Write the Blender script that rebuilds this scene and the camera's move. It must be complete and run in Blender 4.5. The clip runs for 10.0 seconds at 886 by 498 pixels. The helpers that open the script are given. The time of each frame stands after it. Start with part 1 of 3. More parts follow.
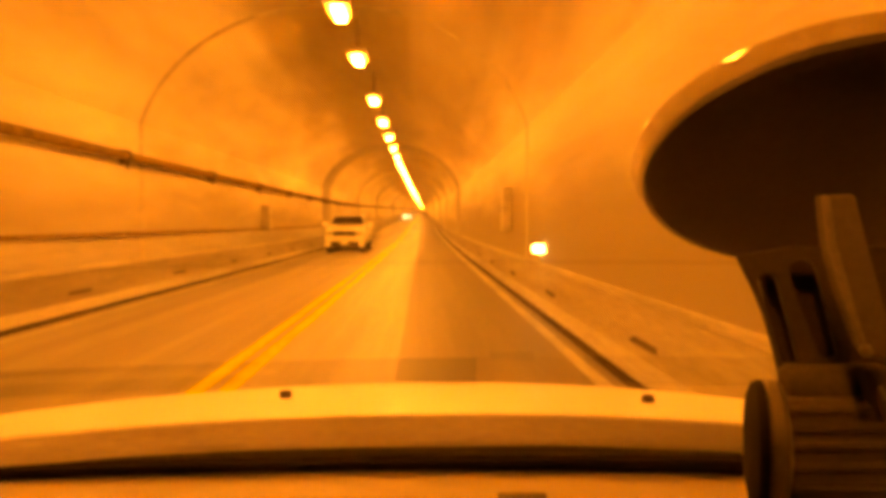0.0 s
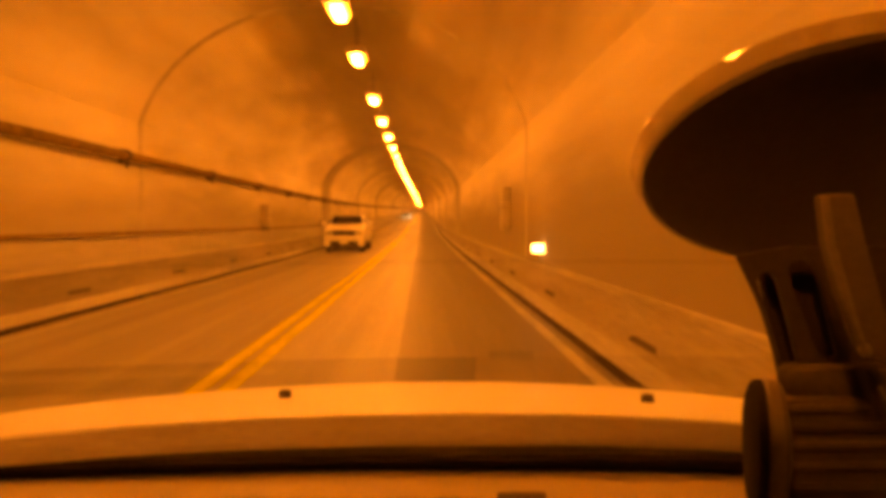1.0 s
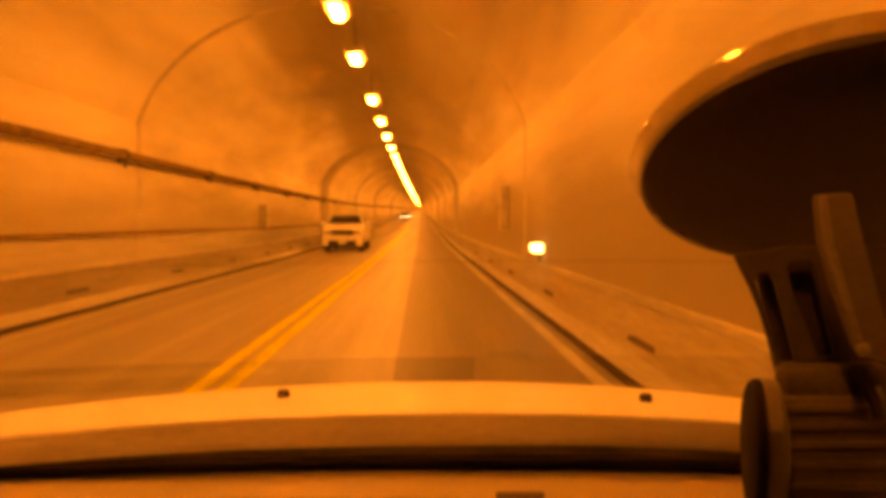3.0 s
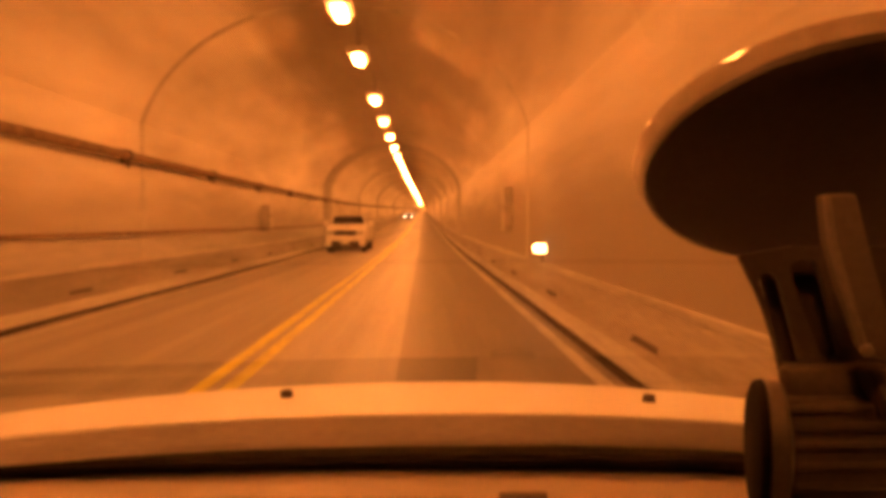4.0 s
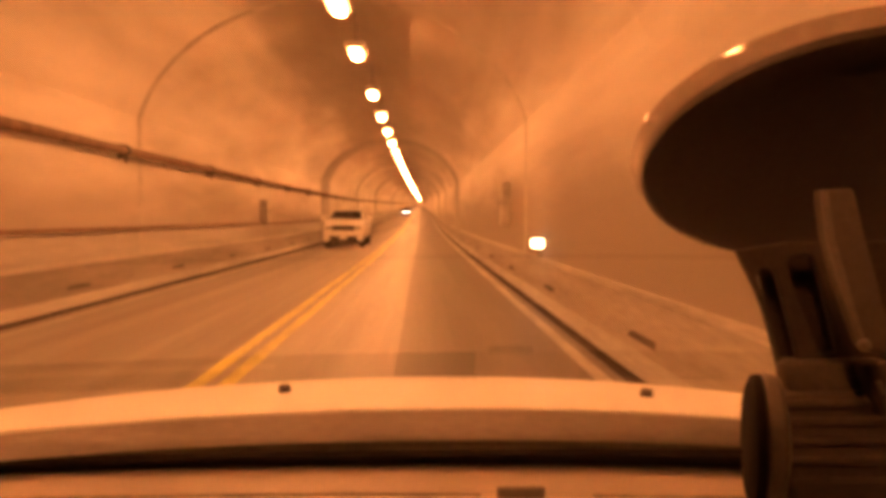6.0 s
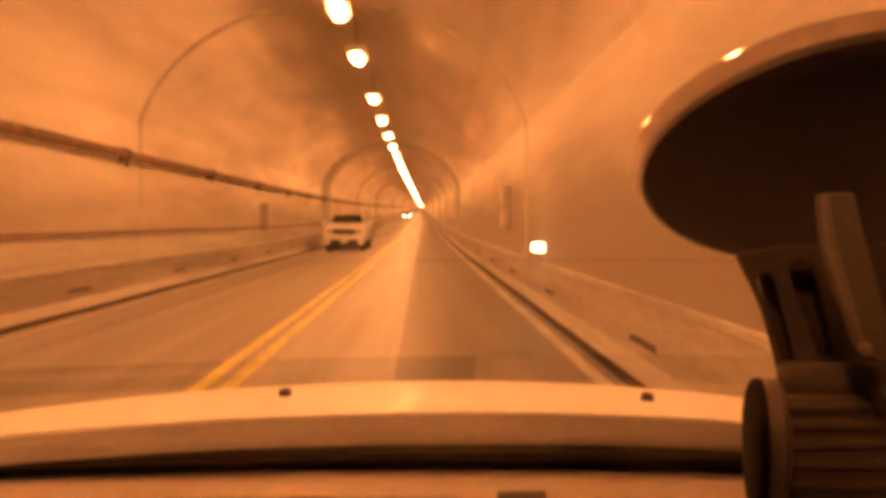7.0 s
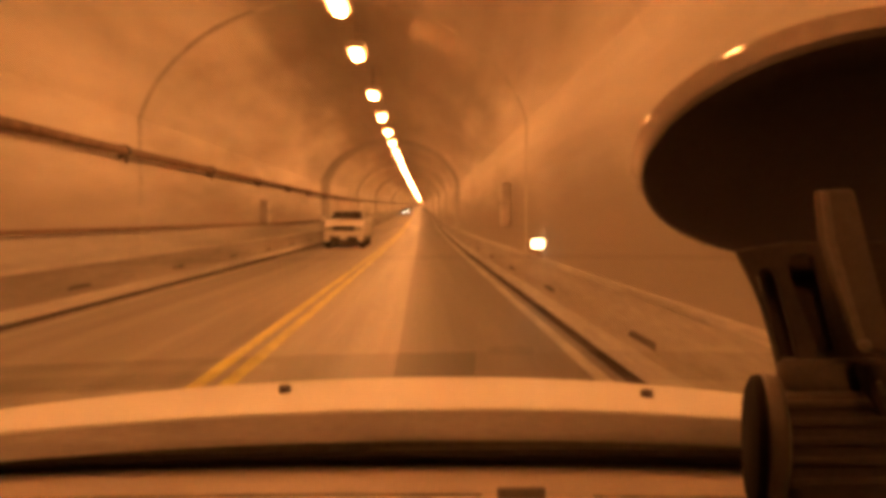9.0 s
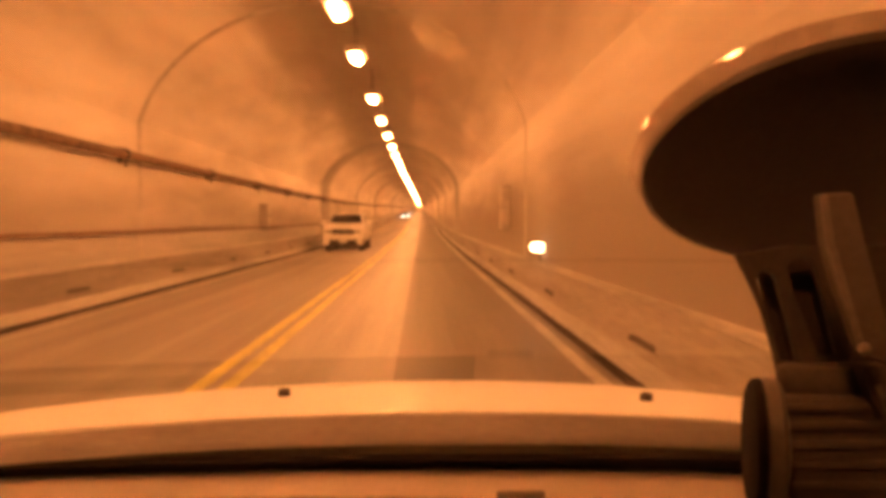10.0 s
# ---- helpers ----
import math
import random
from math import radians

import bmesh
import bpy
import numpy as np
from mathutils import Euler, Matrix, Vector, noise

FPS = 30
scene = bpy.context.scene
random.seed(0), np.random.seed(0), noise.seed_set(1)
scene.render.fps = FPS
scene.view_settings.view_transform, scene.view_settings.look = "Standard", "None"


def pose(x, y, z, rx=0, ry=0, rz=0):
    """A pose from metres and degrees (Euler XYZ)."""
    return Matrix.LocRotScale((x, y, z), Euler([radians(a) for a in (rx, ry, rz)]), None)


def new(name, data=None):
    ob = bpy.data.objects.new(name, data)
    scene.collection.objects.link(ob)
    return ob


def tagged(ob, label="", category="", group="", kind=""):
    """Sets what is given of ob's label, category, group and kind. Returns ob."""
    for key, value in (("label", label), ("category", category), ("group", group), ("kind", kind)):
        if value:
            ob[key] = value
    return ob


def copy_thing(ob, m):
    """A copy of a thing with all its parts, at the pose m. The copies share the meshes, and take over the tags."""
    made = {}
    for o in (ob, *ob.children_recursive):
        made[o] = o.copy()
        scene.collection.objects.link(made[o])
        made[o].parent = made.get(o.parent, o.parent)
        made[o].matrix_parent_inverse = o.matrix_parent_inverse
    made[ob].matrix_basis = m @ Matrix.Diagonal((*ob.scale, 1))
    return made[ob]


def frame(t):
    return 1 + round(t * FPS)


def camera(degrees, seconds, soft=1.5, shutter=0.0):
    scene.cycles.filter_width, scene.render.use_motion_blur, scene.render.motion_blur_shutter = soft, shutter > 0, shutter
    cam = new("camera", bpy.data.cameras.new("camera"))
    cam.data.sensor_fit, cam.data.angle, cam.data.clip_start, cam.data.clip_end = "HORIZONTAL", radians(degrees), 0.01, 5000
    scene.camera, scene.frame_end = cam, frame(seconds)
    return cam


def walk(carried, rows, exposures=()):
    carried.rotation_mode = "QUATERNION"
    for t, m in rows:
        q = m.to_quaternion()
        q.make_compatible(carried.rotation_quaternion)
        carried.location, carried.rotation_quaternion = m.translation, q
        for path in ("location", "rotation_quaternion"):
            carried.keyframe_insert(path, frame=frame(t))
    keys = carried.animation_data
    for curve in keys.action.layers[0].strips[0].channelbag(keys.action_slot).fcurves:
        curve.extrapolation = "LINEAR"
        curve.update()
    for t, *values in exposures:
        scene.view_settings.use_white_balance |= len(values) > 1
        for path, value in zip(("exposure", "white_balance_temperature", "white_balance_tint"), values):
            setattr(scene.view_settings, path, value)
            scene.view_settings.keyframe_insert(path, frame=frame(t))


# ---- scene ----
# ---------------------------------------------------------------- camera
FOV = 60.0
cam = camera(FOV, 10.0, soft=5.0)
EYE = (0.0, 0.0, 1.5)
# seconds, pitch down, turn to the left, lean: the small shakes of a phone on a dashboard
SHAKE = [
    (0.0, -1.898, -1.496, 0.00),
    (0.5, -2.590, -1.410, 0.00),
    (1.0, -1.940, -1.538, 0.00),
    (1.5, -2.151, -1.517, 0.00),
    (2.0, -2.235, -1.412, 0.00),
    (2.5, -2.024, -1.728, 0.00),
    (4.0, -1.940, -1.433, 0.00),
    (4.5, -2.277, -1.538, 0.00),
    (5.0, -2.193, -1.475, 0.00),
    (5.5, -2.404, -1.602, 0.00),
    (7.0, -2.024, -1.538, 0.00),
    (7.5, -2.235, -1.728, 0.00),
    (8.0, -2.193, -1.496, 0.00),
    (8.5, -2.045, -1.475, 0.00),
    (9.0, -2.277, -1.560, 0.00),
    (9.5, -1.982, -1.623, 0.00),
    (10.0, -2.024, -1.602, 0.00),
]
# the picture's exposure: amber under the three rows of lamps, then paler
LIGHT_ROWS = [
    (0.0, 0.85, 40000, -9),
    (0.5, 0.60, 41600, 0),
    (1.0, 0.15, 44800, 9),
    (1.5, 0.01, 43200, 1),
    (2.0, -0.10, 41600, 2),
    (2.7, 0.35, 43200, 6),
    (3.5, 0.30, 18000, 12),
    (4.0, 0.20, 9500, 15),
    (4.5, 0.48, 6700, 10),
    (5.5, 0.45, 6500, 8),
    (7.0, 0.52, 6500, 0),
    (8.0, 0.53, 6600, -9),
    (8.5, 0.34, 5900, -30),
    (9.0, 0.04, 6300, -9),
    (9.5, 0.61, 6250, -20),
    (10.0, 0.49, 6500, 0),
]
walk(cam, [(t, pose(*EYE, 90 + p, r, y)) for t, p, y, r in SHAKE], LIGHT_ROWS)

# ---------------------------------------------------------------- world
world = bpy.data.worlds.new("world")
scene.world = world
world.use_nodes = True
world.node_tree.nodes["Background"].inputs["Color"].default_value = (0.010, 0.012, 0.02, 1)
world.node_tree.nodes["Background"].inputs["Strength"].default_value = 0.3

LAMP_COLOUR = (1.0, 0.316, 0.089)
LAMP_STRENGTH = 350.0

# ---------------------------------------------------------------- materials


def material(name, colour, rough=0.7, metal=0.0, vary=0.25, scale=3.0, grain=60.0, bump=0.15, stretch=(1, 1, 1), spec=0.5,
             coat=0.0, depth=0.01, dirt=None, fleck=0.35, coat_rough=0.03):
    """A surface with large stains, fine grain and relief. stretch: the pattern's scale along x, y, z."""
    mat = bpy.data.materials.new(name)
    mat.use_nodes = True
    nodes, links = mat.node_tree.nodes, mat.node_tree.links
    bsdf = nodes["Principled BSDF"]
    bsdf.inputs["Metallic"].default_value = metal
    bsdf.inputs["Specular IOR Level"].default_value = spec
    bsdf.inputs["Coat Weight"].default_value = coat
    bsdf.inputs["Coat Roughness"].default_value = coat_rough
    geo = nodes.new("ShaderNodeNewGeometry")
    mapping = nodes.new("ShaderNodeMapping")
    mapping.inputs["Scale"].default_value = stretch
    links.new(geo.outputs["Position"], mapping.inputs["Vector"])
    big = nodes.new("ShaderNodeTexNoise")
    big.inputs["Scale"].default_value = scale
    big.inputs["Detail"].default_value = 6
    big.inputs["Roughness"].default_value = 0.6
    fine = nodes.new("ShaderNodeTexNoise")
    fine.inputs["Scale"].default_value = grain
    fine.inputs["Detail"].default_value = 4
    for n in (big, fine):
        links.new(mapping.outputs["Vector"], n.inputs["Vector"])
    ramp = nodes.new("ShaderNodeValToRGB")
    dark = dirt if dirt else tuple(c * (1 - vary) for c in colour)
    light = tuple(min(1, c * (1 + vary * 0.5)) for c in colour)
    ramp.color_ramp.elements[0].position, ramp.color_ramp.elements[0].color = 0.32, (*dark, 1)
    ramp.color_ramp.elements[1].position, ramp.color_ramp.elements[1].color = 0.68, (*light, 1)
    links.new(big.outputs["Fac"], ramp.inputs["Fac"])
    mix = nodes.new("ShaderNodeMixRGB")
    mix.blend_type = "OVERLAY"
    mix.inputs["Fac"].default_value = fleck
    links.new(ramp.outputs["Color"], mix.inputs["Color1"])
    links.new(fine.outputs["Fac"], mix.inputs["Color2"])
    links.new(mix.outputs["Color"], bsdf.inputs["Base Color"])
    span = nodes.new("ShaderNodeMapRange")
    span.inputs["To Min"].default_value = max(0.02, rough - 0.1)
    span.inputs["To Max"].default_value = min(1.0, rough + 0.1)
    links.new(big.outputs["Fac"], span.inputs["Value"])
    links.new(span.outputs["Result"], bsdf.inputs["Roughness"])
    if bump:
        b = nodes.new("ShaderNodeBump")
        b.inputs["Strength"].default_value = bump
        b.inputs["Distance"].default_value = depth
        links.new(fine.outputs["Fac"], b.inputs["Height"])
        links.new(b.outputs["Normal"], bsdf.inputs["Normal"])
    return mat


def plain_glass(name, tint, gloss, rough=0.02):
    """Thin clear sheet: light passes straight on, a little is mirrored, more at a low angle."""
    mat = bpy.data.materials.new(name)
    mat.use_nodes = True
    nodes, links = mat.node_tree.nodes, mat.node_tree.links
    nodes.remove(nodes["Principled BSDF"])
    clear = nodes.new("ShaderNodeBsdfTransparent")
    clear.inputs["Color"].default_value = (*tint, 1)
    mirror = nodes.new("ShaderNodeBsdfGlossy")
    mirror.inputs["Roughness"].default_value = rough
    mirror.inputs["Color"].default_value = (gloss, gloss, gloss, 1)
    facing = nodes.new("ShaderNodeLayerWeight")
    power = nodes.new("ShaderNodeMath")
    power.operation, power.inputs[1].default_value = "POWER", 3.0
    links.new(facing.outputs["Facing"], power.inputs[0])
    curve = nodes.new("ShaderNodeMapRange")
    curve.inputs["To Min"].default_value, curve.inputs["To Max"].default_value = 0.088, 0.75
    links.new(power.outputs["Value"], curve.inputs["Value"])
    mix = nodes.new("ShaderNodeMixShader")
    links.new(curve.outputs["Result"], mix.inputs["Fac"])
    links.new(clear.outputs["BSDF"], mix.inputs[1])
    links.new(mirror.outputs["BSDF"], mix.inputs[2])
    links.new(mix.outputs["Shader"], nodes["Material Output"].inputs["Surface"])
    return mat


def glowing(name, colour, strength):
    mat = bpy.data.materials.new(name)
    mat.use_nodes = True
    bsdf = mat.node_tree.nodes["Principled BSDF"]
    bsdf.inputs["Base Color"].default_value = (*colour, 1)
    bsdf.inputs["Emission Color"].default_value = (*colour, 1)
    bsdf.inputs["Emission Strength"].default_value = strength
    return mat


ASPHALT = material("asphalt", (0.142, 0.133, 0.122), 0.52, vary=0.55, scale=1.7, grain=40, bump=0.25, stretch=(1, 0.02, 1), depth=0.004, spec=0.6)
ASPHALT_SHEEN = material("sheen_asphalt", (0.272, 0.257, 0.236), 0.50, vary=0.5, scale=1.5, grain=40, bump=0.25, stretch=(1, 0.02, 1), depth=0.004, spec=0.6)
GUTTER = material("gutter_black", (0.028, 0.023, 0.019), 0.9, vary=0.4, scale=2, grain=30, stretch=(1, 0.1, 1), spec=0.08)
SLOT = material("slot_dark", (0.035, 0.028, 0.022), 0.9, vary=0.4, scale=3, grain=40)
# the steep face's shade against apron and coping is put into its colour
BARRIER_SHADE = material("shaded_barrier_concrete", (0.305, 0.28, 0.25), 0.85, vary=0.45, scale=1.6, grain=35, stretch=(1, 0.08, 1))
COPING_STONE = material("coping_concrete", (0.43, 0.40, 0.37), 0.8, vary=0.35, scale=2.2, grain=35, stretch=(1, 0.1, 1))
BARRIER = material("barrier_concrete", (0.41, 0.392, 0.365), 0.8, vary=0.4, scale=1.8, grain=35, stretch=(1, 0.06, 1))
WALL = material("wall_concrete", (0.81, 0.77, 0.715), 0.8, vary=0.4, scale=0.5, grain=6, bump=0.06, stretch=(1, 0.2, 1), depth=0.02, fleck=0.14, dirt=(0.46, 0.42, 0.375))
WALL_RIGHT = material("right_wall_concrete", (0.74, 0.70, 0.65), 0.75, vary=0.4, scale=0.55, grain=6, bump=0.06, stretch=(1, 0.06, 1), depth=0.02, fleck=0.14, dirt=(0.54, 0.495, 0.445))
VAULT = material("vault_concrete", (0.81, 0.77, 0.715), 0.8, vary=0.4, scale=0.5, grain=6, bump=0.06, stretch=(1, 0.2, 1), depth=0.02, fleck=0.14, dirt=(0.55, 0.505, 0.455))


def darken_crown(mat, middle, reach):
    """Uneven dark band along the crown: exhaust soot, with the lamps' cut-off painted in."""
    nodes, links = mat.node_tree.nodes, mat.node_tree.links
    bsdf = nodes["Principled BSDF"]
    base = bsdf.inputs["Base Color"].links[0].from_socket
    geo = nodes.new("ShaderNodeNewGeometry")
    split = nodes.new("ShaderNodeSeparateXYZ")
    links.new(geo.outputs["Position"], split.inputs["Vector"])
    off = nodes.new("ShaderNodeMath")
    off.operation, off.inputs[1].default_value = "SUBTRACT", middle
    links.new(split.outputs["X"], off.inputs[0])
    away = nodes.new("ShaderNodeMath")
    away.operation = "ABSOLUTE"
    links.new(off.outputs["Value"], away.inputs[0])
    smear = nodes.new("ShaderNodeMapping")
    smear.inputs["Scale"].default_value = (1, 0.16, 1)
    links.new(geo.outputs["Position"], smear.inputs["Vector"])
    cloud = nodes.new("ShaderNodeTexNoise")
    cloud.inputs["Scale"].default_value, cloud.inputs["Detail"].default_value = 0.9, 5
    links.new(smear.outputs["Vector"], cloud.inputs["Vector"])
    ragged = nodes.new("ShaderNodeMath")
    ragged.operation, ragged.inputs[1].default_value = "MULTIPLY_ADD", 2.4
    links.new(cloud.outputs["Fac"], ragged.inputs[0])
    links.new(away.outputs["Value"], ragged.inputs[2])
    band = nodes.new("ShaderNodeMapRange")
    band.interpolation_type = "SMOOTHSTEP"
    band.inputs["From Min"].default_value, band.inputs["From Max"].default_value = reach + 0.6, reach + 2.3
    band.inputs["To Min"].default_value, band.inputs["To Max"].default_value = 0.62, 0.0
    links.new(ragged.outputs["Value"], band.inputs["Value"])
    crown_dark = nodes.new("ShaderNodeMixRGB")
    crown_dark.inputs["Color2"].default_value = (0.20, 0.155, 0.125, 1)
    links.new(band.outputs["Result"], crown_dark.inputs["Fac"])
    links.new(base, crown_dark.inputs["Color1"])
    links.new(crown_dark.outputs["Color"], bsdf.inputs["Base Color"])


darken_crown(VAULT, -1.05, 2.8)


def darken_low(mat, top, reach, colour, most):
    """Darkens the wall's lower part, with a ragged upper edge."""
    nodes, links = mat.node_tree.nodes, mat.node_tree.links
    bsdf = nodes["Principled BSDF"]
    base = bsdf.inputs["Base Color"].links[0].from_socket
    geo = nodes.new("ShaderNodeNewGeometry")
    split = nodes.new("ShaderNodeSeparateXYZ")
    links.new(geo.outputs["Position"], split.inputs["Vector"])
    smear = nodes.new("ShaderNodeMapping")
    smear.inputs["Scale"].default_value = (1, 0.14, 1)
    links.new(geo.outputs["Position"], smear.inputs["Vector"])
    cloud = nodes.new("ShaderNodeTexNoise")
    cloud.inputs["Scale"].default_value, cloud.inputs["Detail"].default_value = 1.1, 6
    links.new(smear.outputs["Vector"], cloud.inputs["Vector"])
    ragged = nodes.new("ShaderNodeMath")
    ragged.operation, ragged.inputs[1].default_value = "MULTIPLY_ADD", 2.2
    links.new(cloud.outputs["Fac"], ragged.inputs[0])
    links.new(split.outputs["Z"], ragged.inputs[2])
    band = nodes.new("ShaderNodeMapRange")
    band.interpolation_type = "SMOOTHSTEP"
    band.inputs["From Min"].default_value, band.inputs["From Max"].default_value = top + 1.1 - reach, top + 1.1
    band.inputs["To Min"].default_value, band.inputs["To Max"].default_value = most, 0.0
    links.new(ragged.outputs["Value"], band.inputs["Value"])
    low_tone = nodes.new("ShaderNodeMixRGB")
    low_tone.inputs["Color2"].default_value = (*colour, 1)
    links.new(band.outputs["Result"], low_tone.inputs["Fac"])
    links.new(base, low_tone.inputs["Color1"])
    links.new(low_tone.outputs["Color"], bsdf.inputs["Base Color"])


darken_low(WALL_RIGHT, 3.35, 2.0, (0.215, 0.185, 0.155), 0.85)
darken_low(WALL, 3.3, 1.9, (0.27, 0.235, 0.20), 0.75)
darken_low(VAULT, 3.3, 1.9, (0.25, 0.21, 0.18), 0.8)
RIB = material("rib_concrete", (0.38, 0.35, 0.315), 0.8, vary=0.25, scale=1.2, grain=20)
JOINT = material("joint_filler", (0.50, 0.47, 0.43), 0.9, vary=0.3, scale=3, grain=40)
YELLOW = material("yellow_road_paint", (0.66, 0.60, 0.13), 0.55, vary=0.3, scale=4, grain=22, bump=0.1, stretch=(1, 0.14, 1), dirt=(0.36, 0.33, 0.12), fleck=0.55)
WHITE_PAINT = material("white_road_paint", (0.5, 0.485, 0.46), 0.6, vary=0.4, scale=4, grain=50, bump=0.1, stretch=(1, 0.15, 1))
PIPE = material("rusty_pipe", (0.20, 0.135, 0.095), 0.9, vary=0.5, scale=5, grain=50)
STEEL = material("dull_steel", (0.25, 0.24, 0.22), 0.45, metal=0.8, vary=0.3, scale=6, grain=60)
DARK_STEEL = material("dark_steel", (0.06, 0.055, 0.05), 0.6, metal=0.3, vary=0.3, scale=6, grain=60)
CABINET = material("grey_cabinet_paint", (0.50, 0.47, 0.435), 0.6, vary=0.3, scale=4, grain=40)
SIGN_BACK = material("pale_sign_sheet", (0.5, 0.48, 0.44), 0.5, vary=0.2, scale=4, grain=40)
PAINT = material("white_car_paint", (0.80, 0.79, 0.76), 0.58, vary=0.06, scale=2, grain=200, bump=0.0, coat=0.17, coat_rough=0.07)
TRUCK_PAINT = material("white_truck_paint", (0.80, 0.79, 0.77), 0.3, vary=0.08, scale=2, grain=200, bump=0.0, coat=0.5)
COWL = material("black_cowl_plastic", (0.019, 0.015, 0.013), 0.9, vary=0.3, scale=8, grain=120, spec=0.05)
COVER = material("grey_cover_plastic", (0.45, 0.40, 0.385), 0.28, vary=0.18, scale=6, grain=150, bump=0.03, stretch=(0.5, 1, 3), depth=0.002)
RUBBER = material("black_rubber", (0.018, 0.016, 0.015), 0.75, vary=0.3, scale=10, grain=150)
CUP_RUBBER = material("cup_rubber", (0.037, 0.027, 0.023), 0.6, vary=0.25, scale=20, grain=300, bump=0.05, spec=0.25, depth=0.001)
MOUNT_PLASTIC = material("mount_plastic", (0.053, 0.041, 0.034), 0.5, vary=0.25, scale=30, grain=400, bump=0.08, depth=0.0005, spec=0.25)
# lighter copy of the mount plastic, the cabin's side light put into it
MOUNT_LIT = material("mount_lit_plastic", (0.085, 0.066, 0.055), 0.6, vary=0.25, scale=30, grain=400, bump=0.08, depth=0.0005, spec=0.25)
STRUT_PLASTIC = material("strut_plastic", (0.115, 0.09, 0.075), 0.45, vary=0.2, scale=30, grain=400, bump=0.05, depth=0.0005)
SLOT_SHADE = material("slot_shade_plastic", (0.034, 0.026, 0.021), 0.8, vary=0.2, scale=30, grain=400, bump=0.05, depth=0.0005, spec=0.1)
KNOB_RUBBER = material("knob_rubber", (0.014, 0.011, 0.009), 0.8, vary=0.25, scale=30, grain=400, bump=0.05, depth=0.0005, spec=0.05)
GLINT_PLASTIC = material("glint_plastic", (0.21, 0.17, 0.145), 0.4, vary=0.3, scale=40, grain=400, bump=0.05, depth=0.0005)
DASH = material("dash_vinyl", (0.34, 0.30, 0.27), 0.6, vary=0.15, scale=12, grain=400, bump=0.2, depth=0.0006)
DASH_TOP = material("dash_top_vinyl", (0.265, 0.215, 0.185), 0.6, vary=0.2, scale=9, grain=400, bump=0.2, depth=0.0006)
DASH_DARK = material("dash_dark_vinyl", (0.13, 0.11, 0.10), 0.6, vary=0.2, scale=12, grain=400, bump=0.2, depth=0.0006)
LINER = material("grey_headliner", (0.18, 0.17, 0.16), 0.95, vary=0.15, scale=12, grain=300)
TRUCK_DARK = material("truck_dark_trim", (0.02, 0.02, 0.02), 0.5, vary=0.2, scale=8, grain=100)
CHROME = material("chrome", (0.6, 0.6, 0.58), 0.2, metal=1.0, vary=0.1, scale=8, grain=100, bump=0)
PLATE = material("plate_enamel", (0.7, 0.7, 0.68), 0.4, vary=0.1, scale=8, grain=100, bump=0)
LENS = glowing("lamp_lens", LAMP_COLOUR, LAMP_STRENGTH)
SIDE_LENS = glowing("lamp_side_glass", LAMP_COLOUR, 145.0)
REFLECTION_GLOW = glowing("reflection_glow_lens", (1.0, 0.55, 0.28), 16.0)
HEAD_LENS = material("headlight_lens", (0.55, 0.55, 0.53), 0.15, vary=0.2, scale=12, grain=80, bump=0)
CAR_BEAM = glowing("headlight_beam", (1.0, 0.95, 0.85), 25.0)
SCREEN = plain_glass("windscreen_glass", (0.95, 0.96, 0.95), 1.0)
SIDE_GLASS = plain_glass("side_glass", (0.55, 0.58, 0.56), 0.9)
TRUCK_GLASS = material("dark_truck_glass", (0.012, 0.013, 0.014), 0.1, vary=0.1, scale=3, grain=50, bump=0)
CLEAR_RIM = plain_glass("clear_rim", (0.78, 0.73, 0.72), 1.0, 0.12)

# ---------------------------------------------------------------- helpers


def part(name, bm, mat, parent=None, label="", smooth=False):
    """Links a bmesh as one mesh object under a thing or a part."""
    mesh = bpy.data.meshes.new(name)
    bmesh.ops.recalc_face_normals(bm, faces=bm.faces)
    bm.to_mesh(mesh)
    bm.free()
    mesh.materials.append(mat)
    if smooth:
        for p in mesh.polygons:
            p.use_smooth = True
        mesh.set_sharp_from_angle(angle=radians(38))
    ob = new(name, mesh)
    ob.parent = parent
    if label:
        ob["label"] = label
    return ob


def thing(name, label, category, at=(0, 0, 0), group="", kind=""):
    ob = new(name)
    ob.location = at
    return tagged(ob, label, category, group, kind)


def soften(bm, size, segments=2):
    if size:
        bmesh.ops.bevel(bm, geom=list(bm.edges), offset=size, segments=segments, affect="EDGES", profile=0.5)
    return bm


def box(a, b, bevel=0.0, segments=2):
    bm = bmesh.new()
    bmesh.ops.create_cube(bm, size=1)
    for v in bm.verts:
        v.co = Vector([(a[i] + b[i]) / 2 + v.co[i] * (b[i] - a[i]) for i in range(3)])
    return soften(bm, bevel, segments)


def prism(outline, y0, y1, bevel=0.0, axis="y"):
    """A plate whose outline lies across an axis, from y0 to y1 along it."""
    bm = bmesh.new()

    def place(u, w, d):
        return {"y": (u, d, w), "x": (d, u, w), "z": (u, w, d)}[axis]
    near = [bm.verts.new(place(u, w, y0)) for u, w in outline]
    far = [bm.verts.new(place(u, w, y1)) for u, w in outline]
    bm.faces.new(near)
    bm.faces.new(far[::-1])
    for i in range(len(near)):
        j = (i + 1) % len(near)
        bm.faces.new((near[i], far[i], far[j], near[j]))
    return soften(bm, bevel)


